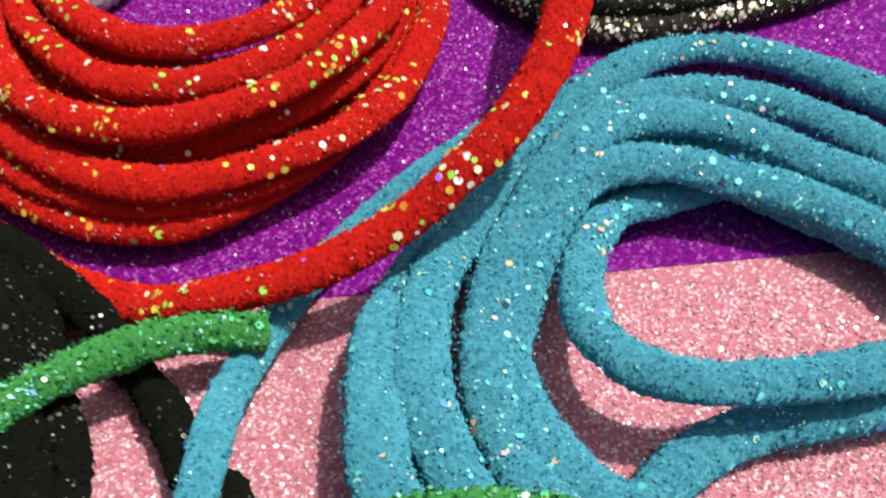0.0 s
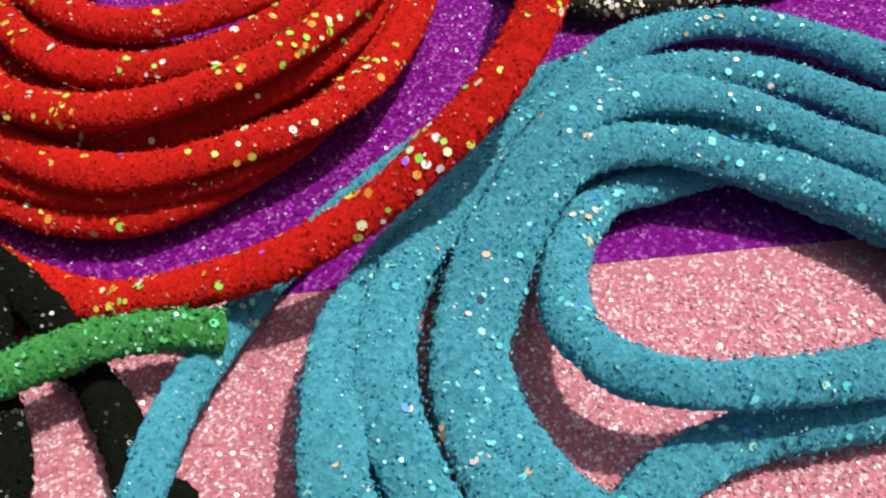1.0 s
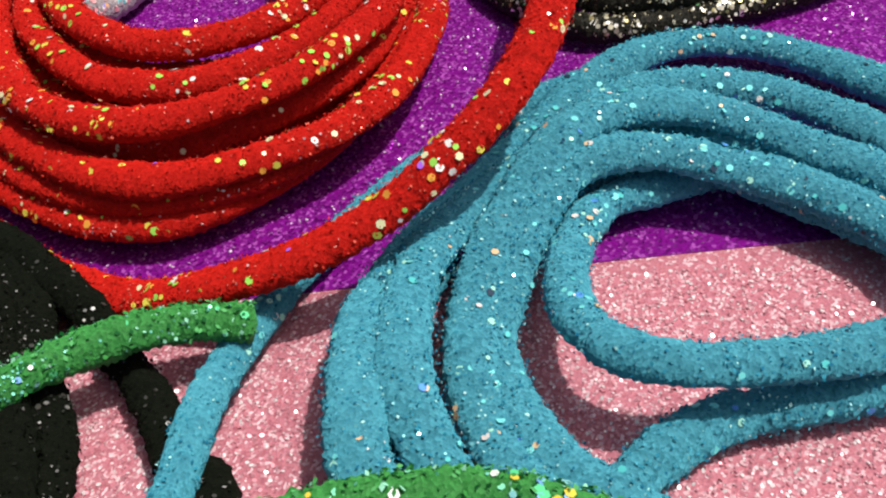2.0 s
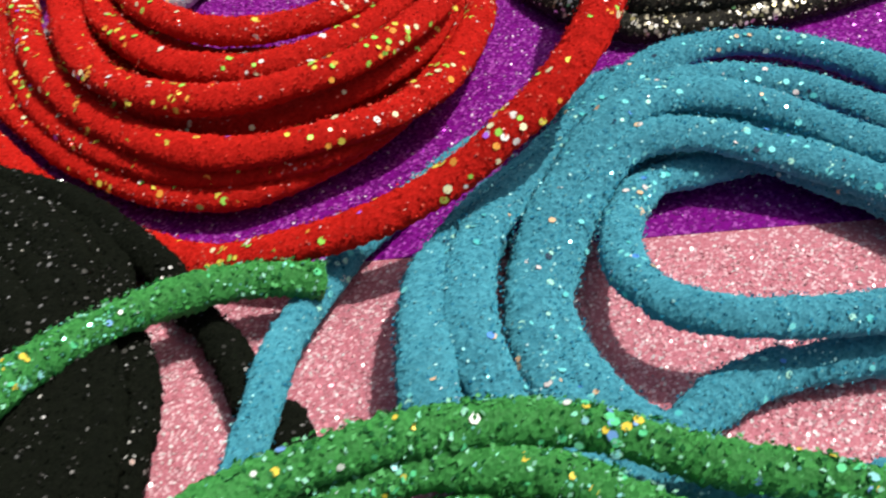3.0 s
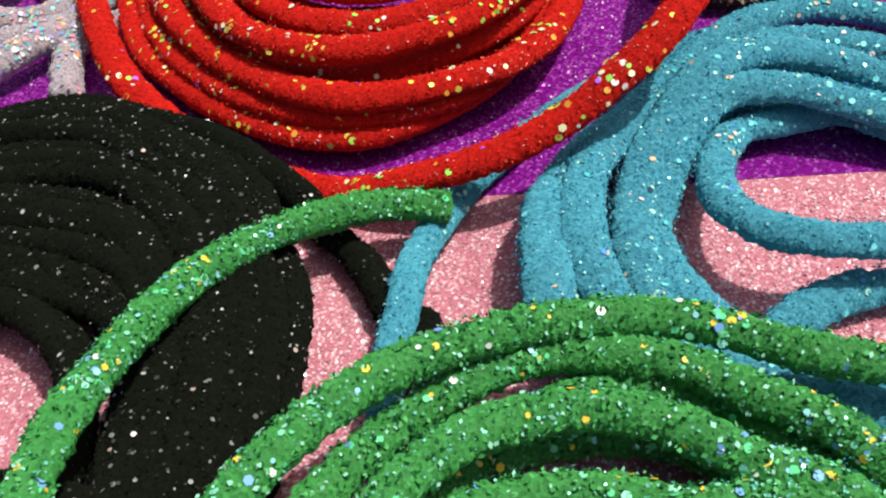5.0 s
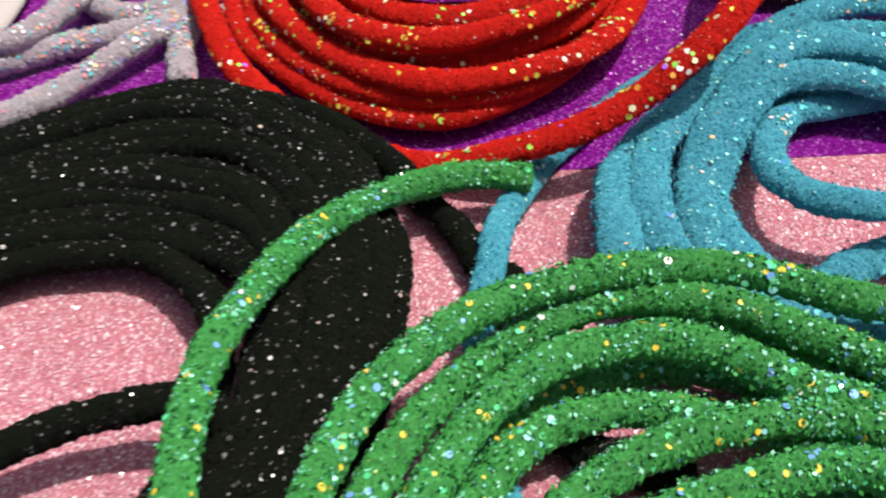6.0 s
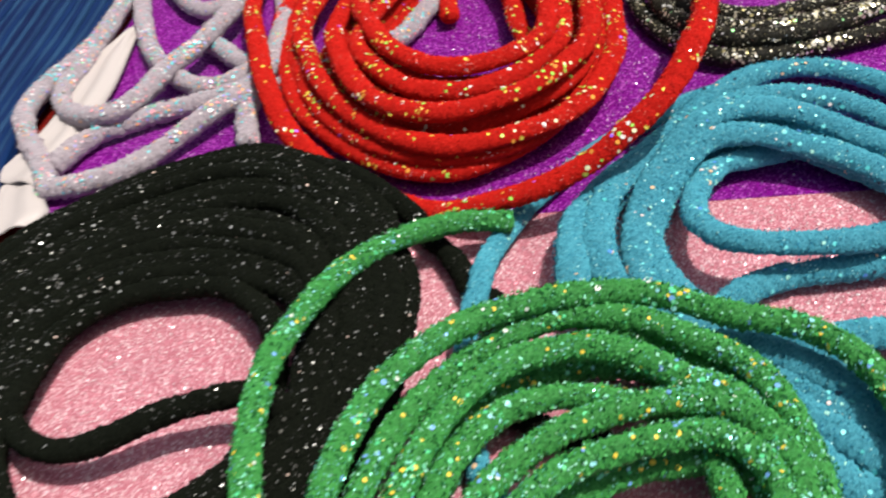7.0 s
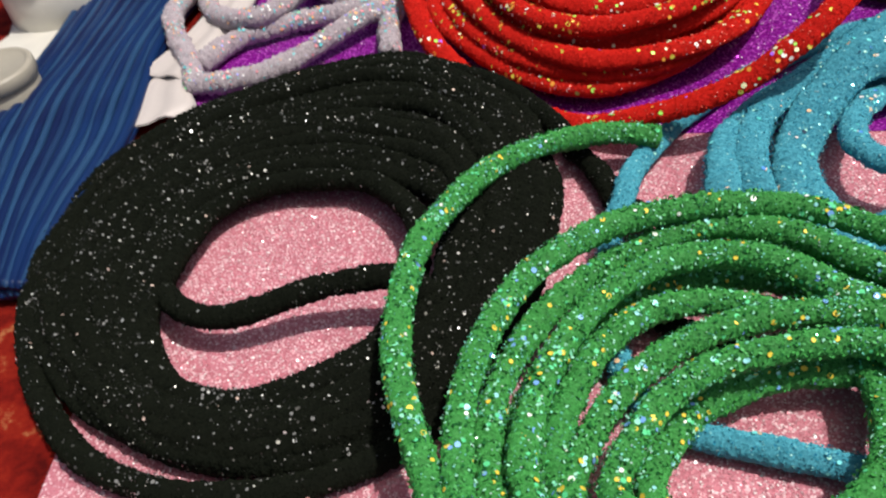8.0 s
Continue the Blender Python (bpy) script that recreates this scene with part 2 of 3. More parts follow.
def strand(parent, points, material, bits, hexes, closed=False, radius=R, fine=1.3, big=0.05, grit=0.13, sag=0.35, big_size=0.85 * MM, bit=0.45 * MM, tilt=0.45, spark=0.22, glint=None, wide=1.0, label=""):
    """One length of glitter cord: a gritty tube with crushed glitter and larger six-sided flakes on it."""
    line = curve_points(points, closed, 0.45 * MM)
    seed = rng.random(3) * 9
    wob = np.array([noise.noise_vector(Vector(p) * 70 + Vector(seed)) for p in line[::4]])
    wob = np.stack([np.interp(np.arange(len(line)), np.arange(0, len(line), 4), wob[:, k]) for k in range(3)], 1)
    line = line + wob * (sag * MM) * np.array((1, 1, 0.5))
    if closed:
        line[-1] = line[0]
    t, side, up = frames_of(line, closed)
    m, n = len(line), 16
    a = np.linspace(0, 2 * np.pi, n, endpoint=False)
    rad = radius * (1 + grit * rng.normal(size=(m, n)) * 0.55)
    rad *= (1 + 0.05 * np.interp(np.arange(m), np.linspace(0, m, 30), rng.normal(size=30)))[:, None]
    if not closed:
        ends = np.minimum(np.arange(m), np.arange(m)[::-1])
        rad *= np.where(ends == 0, 0.05, np.where(ends == 1, 0.8, 1.0))[:, None]
    if closed:
        rad[-1] = rad[0]
    v = line[:, None] + rad[:, :, None] * (wide * np.cos(a)[None, :, None] * side[:, None] + (1.9 - 0.9 * wide) * np.sin(a)[None, :, None] * up[:, None])
    i, j = np.meshgrid(np.arange(m - 1), np.arange(n), indexing="ij")
    k = (j + 1) % n
    q = np.stack([i * n + j, (i + 1) * n + j, (i + 1) * n + k, i * n + k], -1).reshape(-1, 4)
    ob = link_mesh("strand", v.reshape(-1, 3), q, material, parent, label=label)
    if fine:
        flakes("glitter", line, closed, radius, fine, bit, 0.26, tilt, 4, bits, ob, wide=wide)
    if spark:
        flakes("glitter", line, closed, radius * 1.04, spark, 0.34 * MM, 0.1, 0.5, 6, glint, ob, 190.0, wide)
    if big:
        flakes("glitter", line, closed, radius * 1.03, big, big_size, 0.05, 0.16, 6, hexes, ob, 180.0, wide)
    return ob


def between(inner, outer, share, height, n=22, wander=0.0):
    """A loop lying at a share of the way from an inner to an outer loop (both in millimetres, from the same side, the same way round)."""
    def even(loop):
        c = curve_points(loop, True, 1 * MM)
        return c[np.linspace(0, len(c) - 1, n, endpoint=False).astype(int)] / MM
    swing = rng.normal(size=4) * 0.5
    k = np.arange(n) * 2 * np.pi / n
    u = np.clip(share + wander * (np.sin(k + swing[2] * 9) + np.sin(2 * k + swing[3] * 9)), 0, 1)[:, None]
    mix = even(inner) * (1 - u) + even(outer) * u
    mix[:, 2] += height - 2.2 + 0.7 * np.sin(k + swing[0] * 6) + 0.4 * np.sin(2 * k + swing[1] * 6)
    mix[:, 2] = np.maximum(mix[:, 2], 2.2)
    return mix.tolist()


def slab(name, outline, low, high, material, label, category):
    """A sheet of some thickness over an outline in millimetres."""
    bm = bmesh.new()
    top = [bm.verts.new((x * MM, y * MM, high * MM)) for x, y in outline]
    low_ring = [bm.verts.new((x * MM, y * MM, low * MM)) for x, y in outline]
    bm.faces.new(top)
    bm.faces.new(low_ring[::-1])
    for i in range(len(top)):
        j = (i + 1) % len(top)
        bm.faces.new((top[i], low_ring[i], low_ring[j], top[j]))
    bmesh.ops.recalc_face_normals(bm, faces=bm.faces)
    return tagged(part(name, bm, material, None), label, category, kind="structure" if name == "ground" else "")


# ---- the table and the sheets on it ----
m, t, b = nodes_of("printed_red_cloth")
co = t.nodes.new("ShaderNodeTexCoord")
spots = add(t, "ShaderNodeTexNoise", Scale=190.0, Detail=6.0, Roughness=0.65)
weave = add(t, "ShaderNodeTexNoise", Scale=1500.0, Detail=2.0)
t.links.new(co.outputs["Object"], spots.inputs["Vector"])
t.links.new(co.outputs["Object"], weave.inputs["Vector"])
c = ramp(t, [(0.3, (0.06, 0.002, 0.0015)), (0.5, (0.16, 0.007, 0.004)), (0.62, (0.22, 0.014, 0.006)), (0.76, (0.42, 0.20, 0.08))])
t.links.new(spots.outputs["Fac"], c.inputs["Fac"])
t.links.new(c.outputs["Color"], b.inputs["Base Color"])
bump = add(t, "ShaderNodeBump", Strength=0.3, Distance=0.0002)
t.links.new(weave.outputs["Fac"], bump.inputs["Height"])
t.links.new(bump.outputs["Normal"], b.inputs["Normal"])
b.inputs["Roughness"].default_value, b.inputs["Specular IOR Level"].default_value = 0.85, 0.1
CLOTH = m
slab("ground", [(-620, -420), (560, -420), (560, 620), (-620, 620)], -30, -1.6, CLOTH, "red printed cloth covering the table top", "tablecloth")
pink_sheet = slab("fabric_sheet", [(-109, 2), (-101, -31), (-96, -120), (190, -130), (200, 92), (-128, 84)], -1.5, -0.8, PINK, "pink glitter fabric sheet lying flat on the table", "fabric sheet")
purple_sheet = slab("fabric_sheet", [(-131, 70), (-47.5, 76.8), (-10.5, 78.8), (38.3, 81), (210, 87), (220, 420), (-160, 400), (-150, 146), (-133, 84)], -0.78, -0.66, PURPLE, "purple glitter fabric sheet overlapping the pink one", "fabric sheet")



def sheet_flakes(parent, x0, x1, y0, y1, z, per_mm2, size, tilt, material):
    """Larger flakes of glitter caught in a sheet, each leaning a little its own way."""
    count = int((x1 - x0) * (y1 - y0) * per_mm2)
    at = np.stack([rng.uniform(x0, x1, count), rng.uniform(y0, y1, count), np.full(count, z + 0.12)], 1) * MM
    nrm = np.array((0, 0, 1.0)) + tilt * rng.normal(size=(count, 3))
    nrm /= np.linalg.norm(nrm, axis=1)[:, None]
    e1 = np.cross(nrm, rng.normal(size=(count, 3)))
    e1 /= np.linalg.norm(e1, axis=1)[:, None]
    e2 = np.cross(nrm, e1)
    r = size * 0.5 * MM * (0.6 + 0.8 * rng.random(count))[:, None]
    v = np.stack([at + r * (np.cos(a) * e1 + 0.8 * np.sin(a) * e2) for a in np.arange(6) * np.pi / 3], 1).reshape(-1, 3)
    return tagged(link_mesh("glitter", v, np.arange(count * 6).reshape(count, 6), material, parent, smooth=False), kind="stuff")


PINK_BITS = flake_material("pink_glitter_bits", [(0, (0.66, 0.29, 0.34)), (0.6, (0.84, 0.52, 0.56)), (0.8, (0.95, 0.86, 0.86))], 0.3, 0.25)
PURPLE_BITS = flake_material("purple_glitter_bits", [(0, (0.28, 0.02, 0.34)), (0.6, (0.45, 0.10, 0.55)), (0.85, (0.9, 0.7, 0.92))], 0.22, 0.25)
sheet_flakes(pink_sheet, -98, 120, -40, 78, -0.8, 2.2, 0.42, 0.32, PINK_BITS)
sheet_flakes(purple_sheet, -125, 120, 84, 240, -0.66, 1.3, 0.38, 0.34, PURPLE_BITS)

# ---- red coil ----
red = thing("cord_coil", "coiled red glitter cord with rainbow flakes, lying on purple sheet", "cord", "coils of glitter cord")
RK = dict(glint=RED_GLINT, material=RED, bits=RED_BITS, hexes=RED_HEX, big=0.13, big_size=1.0 * MM, fine=1.8, tilt=0.6, grit=0.09, spark=0.3, wide=1.14)
strand(red, [(-103.9, 177.3, 6), (-92.1, 143.9, 8.5), (-82.3, 120.9, 9.5), (-74.1, 106.7, 6), (-64.5, 97.8, 2), (-51.6, 87.2, 1.2), (-40.6, 80, 1.8), (-31.3, 75.8, 3), (-21.1, 72.7, 7), (-10.8, 72.8, 10.5), (-1.1, 75.8, 14), (5.4, 78.6, 18), (10.2, 82.2, 20.5), (15.1, 89.5, 23), (18.6, 99.6, 24), (22, 120.8, 21), (22.9, 160.1, 14), (11, 212.2, 6), (-15.9, 246.2, 6), (-52.5, 263.7, 6), (-88.4, 256.6, 6), (-106.5, 222.5, 6)], closed=True, radius=2.25 * MM, label="loose outer loop of the red cord", **RK)
TURN_A = [(-93.5, 172.1, 4), (-85.5, 144.8, 4), (-74.1, 118.3, 4), (-62.2, 104.2, 4), (-52.1, 95.4, 4), (-42, 89.8, 4), (-31.8, 88.3, 4), (-24.6, 91.3, 4), (-16.9, 97.4, 4), (-10.1, 106.9, 4), (-6.4, 123.2, 4), (-12.2, 174, 4), (-28.2, 217.7, 4), (-50, 242.7, 4), (-71.7, 242.1, 4), (-87.7, 216.3, 4)]
TURN_B = [(-81.8, 155.5, 8), (-73.5, 131.3, 9), (-64.1, 113.9, 10), (-55.3, 103.2, 10), (-45.4, 94.7, 10), (-35.8, 89.9, 10), (-27.3, 89.2, 10), (-19.3, 92.2, 9.5), (-10.4, 98.4, 8.5), (-3.7, 108, 7.5), (0.3, 121.8, 6.5), (1.9, 138.3, 6), (-3.7, 179.5, 6.6), (-19, 211.9, 6.8), (-39.9, 226.9, 7), (-60.9, 220.5, 7.2), (-76.2, 194.3, 7.4)]
TURN_C = [(-64.6, 127.7, 5.5), (-55.4, 112.9, 6), (-45.5, 105, 6.5), (-33.3, 102.1, 6.5), (-21, 104.9, 6.5), (-11.6, 113.8, 6), (-3.9, 128, 5.5), (-1.7, 146.5, 5), (-5.9, 180.2, 5.5), (-17.4, 202.4, 5.5), (-33.1, 207.1, 5.6), (-48.9, 193, 5.6), (-60.4, 164, 5.7)]
TURN_D = [(-68.8, 144.6, 12.5), (-61.4, 120.9, 14), (-52.9, 105.7, 14.6), (-44.3, 97.5, 15), (-35.6, 94.3, 15), (-27.2, 95, 15), (-15.9, 101, 15), (-8.2, 112.2, 14), (-3.4, 129.9, 12.5), (-7.8, 165.9, 11.1), (-19.8, 194.2, 11.1), (-36.1, 207.2, 11.1), (-52.4, 201.5, 11.1), (-64.4, 178.6, 11.1)]
TURN_E = [(-60.7, 134.4, 12.5), (-54.2, 121, 12.5), (-43.7, 109.4, 13), (-32.7, 105.6, 13), (-24.1, 107.2, 13), (-16.1, 115.3, 12.5), (-10.6, 129.4, 12), (-14, 159.7, 10.4), (-23.1, 182.6, 10.5), (-35.6, 191.9, 10.6), (-48.2, 185.1, 10.6), (-57.3, 164.1, 10.6)]
TURN_F = [(-64.1, 154.3, 13.5), (-57.9, 137.4, 14.5), (-49.9, 123.4, 15.3), (-41.5, 115.1, 15.6), (-33.2, 111.8, 15.6), (-24.3, 112.9, 15.6), (-17.4, 119.1, 15), (-13.3, 129.3, 14.5), (-16.7, 156, 12.6), (-26, 178.9, 12.5), (-38.7, 191.8, 12.4), (-51.4, 191.4, 12.3), (-60.7, 177.6, 12.2)]
for turn in (TURN_A, TURN_B, TURN_C, TURN_D, TURN_E, TURN_F):
    strand(red, turn, closed=True, **RK)
for low, high, share, height in ((TURN_A, TURN_B, 0.5, 1.4), (TURN_A, TURN_C, 0.7, 0.0), (TURN_C, TURN_D, 0.8, -1.6), (TURN_C, TURN_E, 0.6, -2.0), (TURN_C, TURN_E, 0.9, -5.0), (TURN_E, TURN_F, 0.6, -1.4), (TURN_E, TURN_F, 0.8, -6.0), (TURN_E, TURN_F, 0.9, -10.0)):
    strand(red, between(low, high, share, height), closed=True, **RK)
strand(red, [(-47.6, 197.7, 3), (-46.2, 178.6, 3), (-42.7, 159.4, 3)], **RK)
strand(red, [(-33.5, 182.5, 5), (-26.1, 163.6, 5), (-22.8, 148.8, 5), (-18.9, 138.4, 4)], **RK)

# ---- turquoise coil ----
blue = thing("cord_coil", "swirled coil of turquoise glitter cord on pink and purple sheets", "cord", "coils of glitter cord")
BK = dict(glint=BLUE_GLINT, material=BLUE, bits=BLUE_BITS, hexes=BLUE_HEX, big=0.08, fine=1.9, tilt=0.6, grit=0.1, radius=2.4 * MM, wide=1.24)
strand(blue, [(28.8, 115.9, 2.4), (20.3, 112.6, 2.4), (7.8, 104, 2.4), (-3.6, 92.7, 2.4), (-12.9, 80.4, 2.4), (-16.8, 72.3, 2.6), (-19.6, 64.9, 3), (-21.1, 58.2, 3.8), (-21.2, 51.9, 4.8), (-22.2, 40.8, 4.8), (-21.5, 33.1, 4), (-19.8, 24.6, 2.8), (-17.5, 14.3, 2.4), (-12.8, 6.3, 2.4), (-6.1, 2.4, 2.4), (3.7, 0.9, 2.4), (15, -0.9, 2.4), (23.7, -2, 2.4)], label="single stray turquoise strand", **{**BK, "wide": 1.0, "radius": 2.05 * MM})
strand(blue, [(72, 97, 2.4), (63.5, 107.1, 2.4), (56.8, 114.8, 2.4), (48.7, 120.7, 2.4), (39.8, 122, 2.6), (31.8, 119.3, 3), (24.4, 113.3, 3), (19.7, 107.7, 3), (13.5, 98.7, 3.2), (7.8, 90, 3.8), (2.1, 82, 4.6), (-2.1, 72.7, 6), (-4.4, 63.1, 7.6), (-4.5, 54.6, 7.8), (-3.8, 48.1, 6.2), (-0.3, 43.8, 4), (5, 39, 2.4), (12.8, 35.1, 2.4), (25.2, 29.1, 2.4), (34.6, 21.1, 2.4), (45.2, 11.2, 2.4)], **BK)
strand(blue, [(66, 84, 2.4), (59.4, 95.5, 2.5), (51.4, 104.6, 2.8), (42.9, 108, 4), (33.4, 107.3, 5.5), (25.1, 103, 6), (18.3, 96.4, 6), (13.5, 90.3, 6), (8.3, 84.6, 6.2), (3.4, 77.5, 7), (0.6, 69.4, 8), (-0.3, 60.6, 8.5), (0.6, 54.4, 7.5), (2.8, 49.4, 5.5), (6.2, 44, 4), (14.7, 38.8, 2.6), (25.7, 33.6, 2.6), (35.3, 26.2, 2.6), (46.6, 17.6, 2.6)], **BK)
strand(blue, [(62, 76, 4), (55.7, 86.4, 4.4), (49.1, 91.1, 5), (41.8, 96.2, 6.5), (34.7, 97.3, 8.5), (27.2, 95.8, 10.2), (20.4, 92.1, 10.5), (16.2, 87.8, 9.5), (12.8, 82.7, 8), (9.2, 76.1, 6.5), (7.2, 69, 5.2), (6.6, 61.8, 4.5), (7.6, 55.8, 3), (10.1, 49.6, 2.5), (14.5, 44.5, 2.6), (21, 40, 3.4), (28.3, 35.2, 4), (37.2, 28.8, 4), (47, 20.5, 4)], **BK)
strand(blue, [(57, 69, 4.5), (52.3, 77.2, 5), (44.8, 84, 5.6), (37.3, 86.8, 7), (30.9, 88.7, 8.4), (24.1, 88.7, 9), (19.2, 86.8, 8.5), (15.7, 82.5, 7.5), (12.4, 76.4, 6), (9.6, 69.3, 4.6), (8.6, 64.5, 3.8), (9.4, 59.2, 3), (11.6, 53.9, 2.6), (15.1, 48.7, 2.4), (20, 44.5, 2.4), (26, 41, 2.4), (31, 38.5, 2.4), (38.1, 33.6, 2.4), (48.5, 26.4, 2.4)], **BK)
strand(blue, [(16.9, 91.5, 3), (21.1, 97, 3), (27.5, 100.2, 5.2), (35, 99.4, 5.2), (42.2, 95.6, 4), (48.5, 90, 2.4), (55, 83.5, 2.4), (62, 76, 2.4)], **BK)
strand(blue, [(24, 94, 2.4), (31, 94.5, 2.6), (38, 92, 2.6), (44, 87.5, 2.4), (51, 81, 2.4), (60, 73, 2.4)], **BK)
strand(blue, [(13, 44.6, 2.6), (10.2, 50.1, 2.6), (8.5, 56.1, 2.6), (7.7, 61.8, 2.6), (8, 68.7, 2.6), (10, 76.3, 2.6), (14.3, 84, 2.6), (20.3, 90.8, 2.6), (26.7, 93.5, 2.6), (32.3, 92.6, 2.6)], **BK)
strand(blue, [(60, 74, 2.4), (54, 81, 2.4), (50.5, 85.5, 2.4), (45.5, 90.5, 2.4), (40.2, 92.5, 2.4), (35.1, 91.2, 2.4), (30.1, 88.8, 3), (24, 86, 4), (19.7, 80.5, 5), (17.3, 72.3, 7), (17.1, 64.1, 8.5), (19.8, 58.3, 9.5), (24.1, 55.4, 10), (29.1, 54.5, 10), (36.3, 55.3, 9), (44.4, 57, 8), (54.3, 60.2, 8)], **{**BK, "wide": 1.14, "radius": 2.15 * MM})
strand(blue, [(13, 38, 2.4), (15.8, 41.6, 2.4), (18.7, 45, 2.4), (21.6, 48.3, 2.4), (25.1, 51.2, 2.4), (30, 53.8, 2.4), (35.8, 54.9, 2.6), (45.5, 56.5, 2.8), (54.3, 58, 3)], **{**BK, "wide": 1.08})
strand(blue, [(2.7, 80, 2.6), (-0.8, 71.6, 2.6), (-2.4, 62.5, 2.6), (-2.2, 55.3, 2.6), (-0.6, 49.3, 2.6)], **BK)
strand(blue, [(30, 34.7, 2.6), (37.3, 39.4, 2.6), (44.8, 40.5, 2.6), (51.2, 39.2, 2.6)], **BK)
strand(blue, [(17, 30.4, 2.3), (28.3, 20.6, 2.3), (34.7, 11.9, 2.3), (41.2, 8.5, 2.3)], **BK)

# ---- black coil ----
black = thing("cord_coil", "thick oval coil of black glitter cord on pink sheet", "cord", "coils of glitter cord")
KK = dict(glint=BLACK_GLINT, material=BLACK, bits=BLACK_BITS, hexes=BLACK_HEX, big=0.1, fine=0.9, spark=0.25, big_size=0.6 * MM)
RIM_IN = [(-104.5, 27.2, 2.2), (-103.6, 43.7, 2.2), (-95.2, 53.3, 2.2), (-83, 56.5, 2.2), (-69.9, 54, 3), (-58.1, 41.5, 4), (-54.7, 26.7, 4), (-55.5, 16.2, 3), (-60.7, 7.5, 2.2), (-68.3, 1.3, 2.2), (-77.8, -2.5, 2.2), (-88.2, -0.7, 2.2), (-97.3, 7, 2.2), (-103.2, 16.8, 2.2)]
RIM_PARTED = [(-104.5, 27.2, 2.2), (-103.6, 43.7, 2.2), (-95.2, 53.3, 2.2), (-83, 56.5, 2.2), (-69.9, 54, 3), (-52.6, 44.5, 4), (-49.2, 26.7, 4), (-50, 16.2, 3), (-60.7, 7.5, 2.2), (-68.3, 1.3, 2.2), (-77.8, -2.5, 2.2), (-88.2, -0.7, 2.2), (-97.3, 7, 2.2), (-103.2, 16.8, 2.2)]
RIM_OUT = [(-129.8, 18.7, 2.2), (-134.8, 44.9, 2.2), (-128.2, 67.6, 2.2), (-114.6, 83.8, 2.2), (-95.2, 94.6, 3), (-75.1, 95.3, 5), (-55.5, 83.5, 5.5), (-43.5, 69.5, 5), (-36.4, 50.4, 4.5), (-35.4, 31.2, 4), (-38.6, 14.9, 3), (-45.6, 0.8, 2.2), (-55.3, -7.4, 2.2), (-66.8, -11.5, 2.2), (-79.8, -12.7, 2.2), (-94.4, -8.8, 2.2), (-109.7, -0.9, 2.2), (-121.9, 8.4, 2.2)]
for share, height in ((0.0, 2.2), (0.1, 2.3), (0.2, 2.6), (0.3, 2.4), (0.4, 2.8), (0.5, 2.5), (0.6, 2.6), (0.7, 2.5), (0.8, 2.4), (0.9, 2.3), (1.0, 2.2), (0.12, 4.4), (0.26, 5.2), (0.38, 5.6), (0.5, 5.0), (0.62, 5.6), (0.74, 5.2), (0.86, 4.6), (0.19, 4.9), (0.32, 5.2), (0.44, 5.2), (0.56, 5.3), (0.68, 5.2), (0.8, 4.9), (0.93, 3.9)):
    strand(black, between(RIM_PARTED if share else RIM_IN, RIM_OUT, share, height, wander=0.0 if share in (0.0, 1.0) else 0.03), closed=True, sag=0.9, **KK)
RIM_TOP = [(-101.9, 24.4, 5), (-101, 40.5, 5), (-92.8, 49.9, 5), (-80.9, 53, 5), (-68.4, 51, 5.4), (-56.8, 38.8, 6.4), (-53.5, 24.3, 6.4), (-54.3, 14.1, 5.4), (-59.2, 5.2, 5), (-66.6, -0.8, 5), (-75.8, -4.5, 5), (-86, -2.8, 5), (-94.8, 4.8, 5), (-100.6, 14.3, 5)]
strand(black, RIM_TOP, closed=True, **KK)
for share, height in ((0.04, 4.3), (0.09, 4.6)):
    strand(black, between(RIM_PARTED, RIM_OUT, share, height), closed=True, **KK)
strand(black, [(-131.8, 21.7, 2.2), (-137.1, 48.6, 2.2), (-130, 70.8, 2.2), (-115.7, 86.1, 2.2), (-96.5, 97.8, 2.6), (-76.2, 98.6, 4.5), (-57, 87, 5), (-45.1, 76.2, 5), (-39.3, 63.1, 4.8), (-34.6, 51.3, 4), (-34.2, 29.6, 3), (-37.1, 12, 2.4), (-44.6, -2.8, 2.2), (-53.8, -11.6, 2.2), (-64.4, -16.7, 2.2), (-79.5, -18.8, 2.2), (-93.8, -16.5, 2.2), (-106.2, -9.8, 2.2), (-119.6, 2.5, 2.2)], closed=True, **KK)
strand(black, [(-106, 39.1, 4), (-106.5, 29.9, 4), (-102, 21, 4), (-92.6, 13.8, 6), (-84.6, 12.7, 6.5), (-77.7, 14.8, 7.5), (-70.4, 18.6, 8.5), (-62.7, 20.9, 9.5), (-54.7, 21.6, 10), (-47.5, 21.3, 6)], label="loose black strand bowed across the middle", **KK)
strand(black, [(-79.8, 93.1, 5.5), (-69, 92.2, 6.2), (-58.2, 88.6, 6.2), (-49.8, 84, 5.8), (-42.6, 78.4, 5), (-36.9, 73.1, 3.6), (-33.7, 68.7, 2.2), (-29.3, 63.7, 2.2), (-25.6, 57.9, 2.2), (-22.8, 52.7, 2), (-18.5, 49.3, 2), (-17.5, 35.6, 2.2), (-14.1, 28.2, 2.2), (-10, 22.6, 2.2), (-4.5, 20.1, 2.2), (3.2, 18.2, 2.2)], label="stray black strand running off under the turquoise one", **KK)

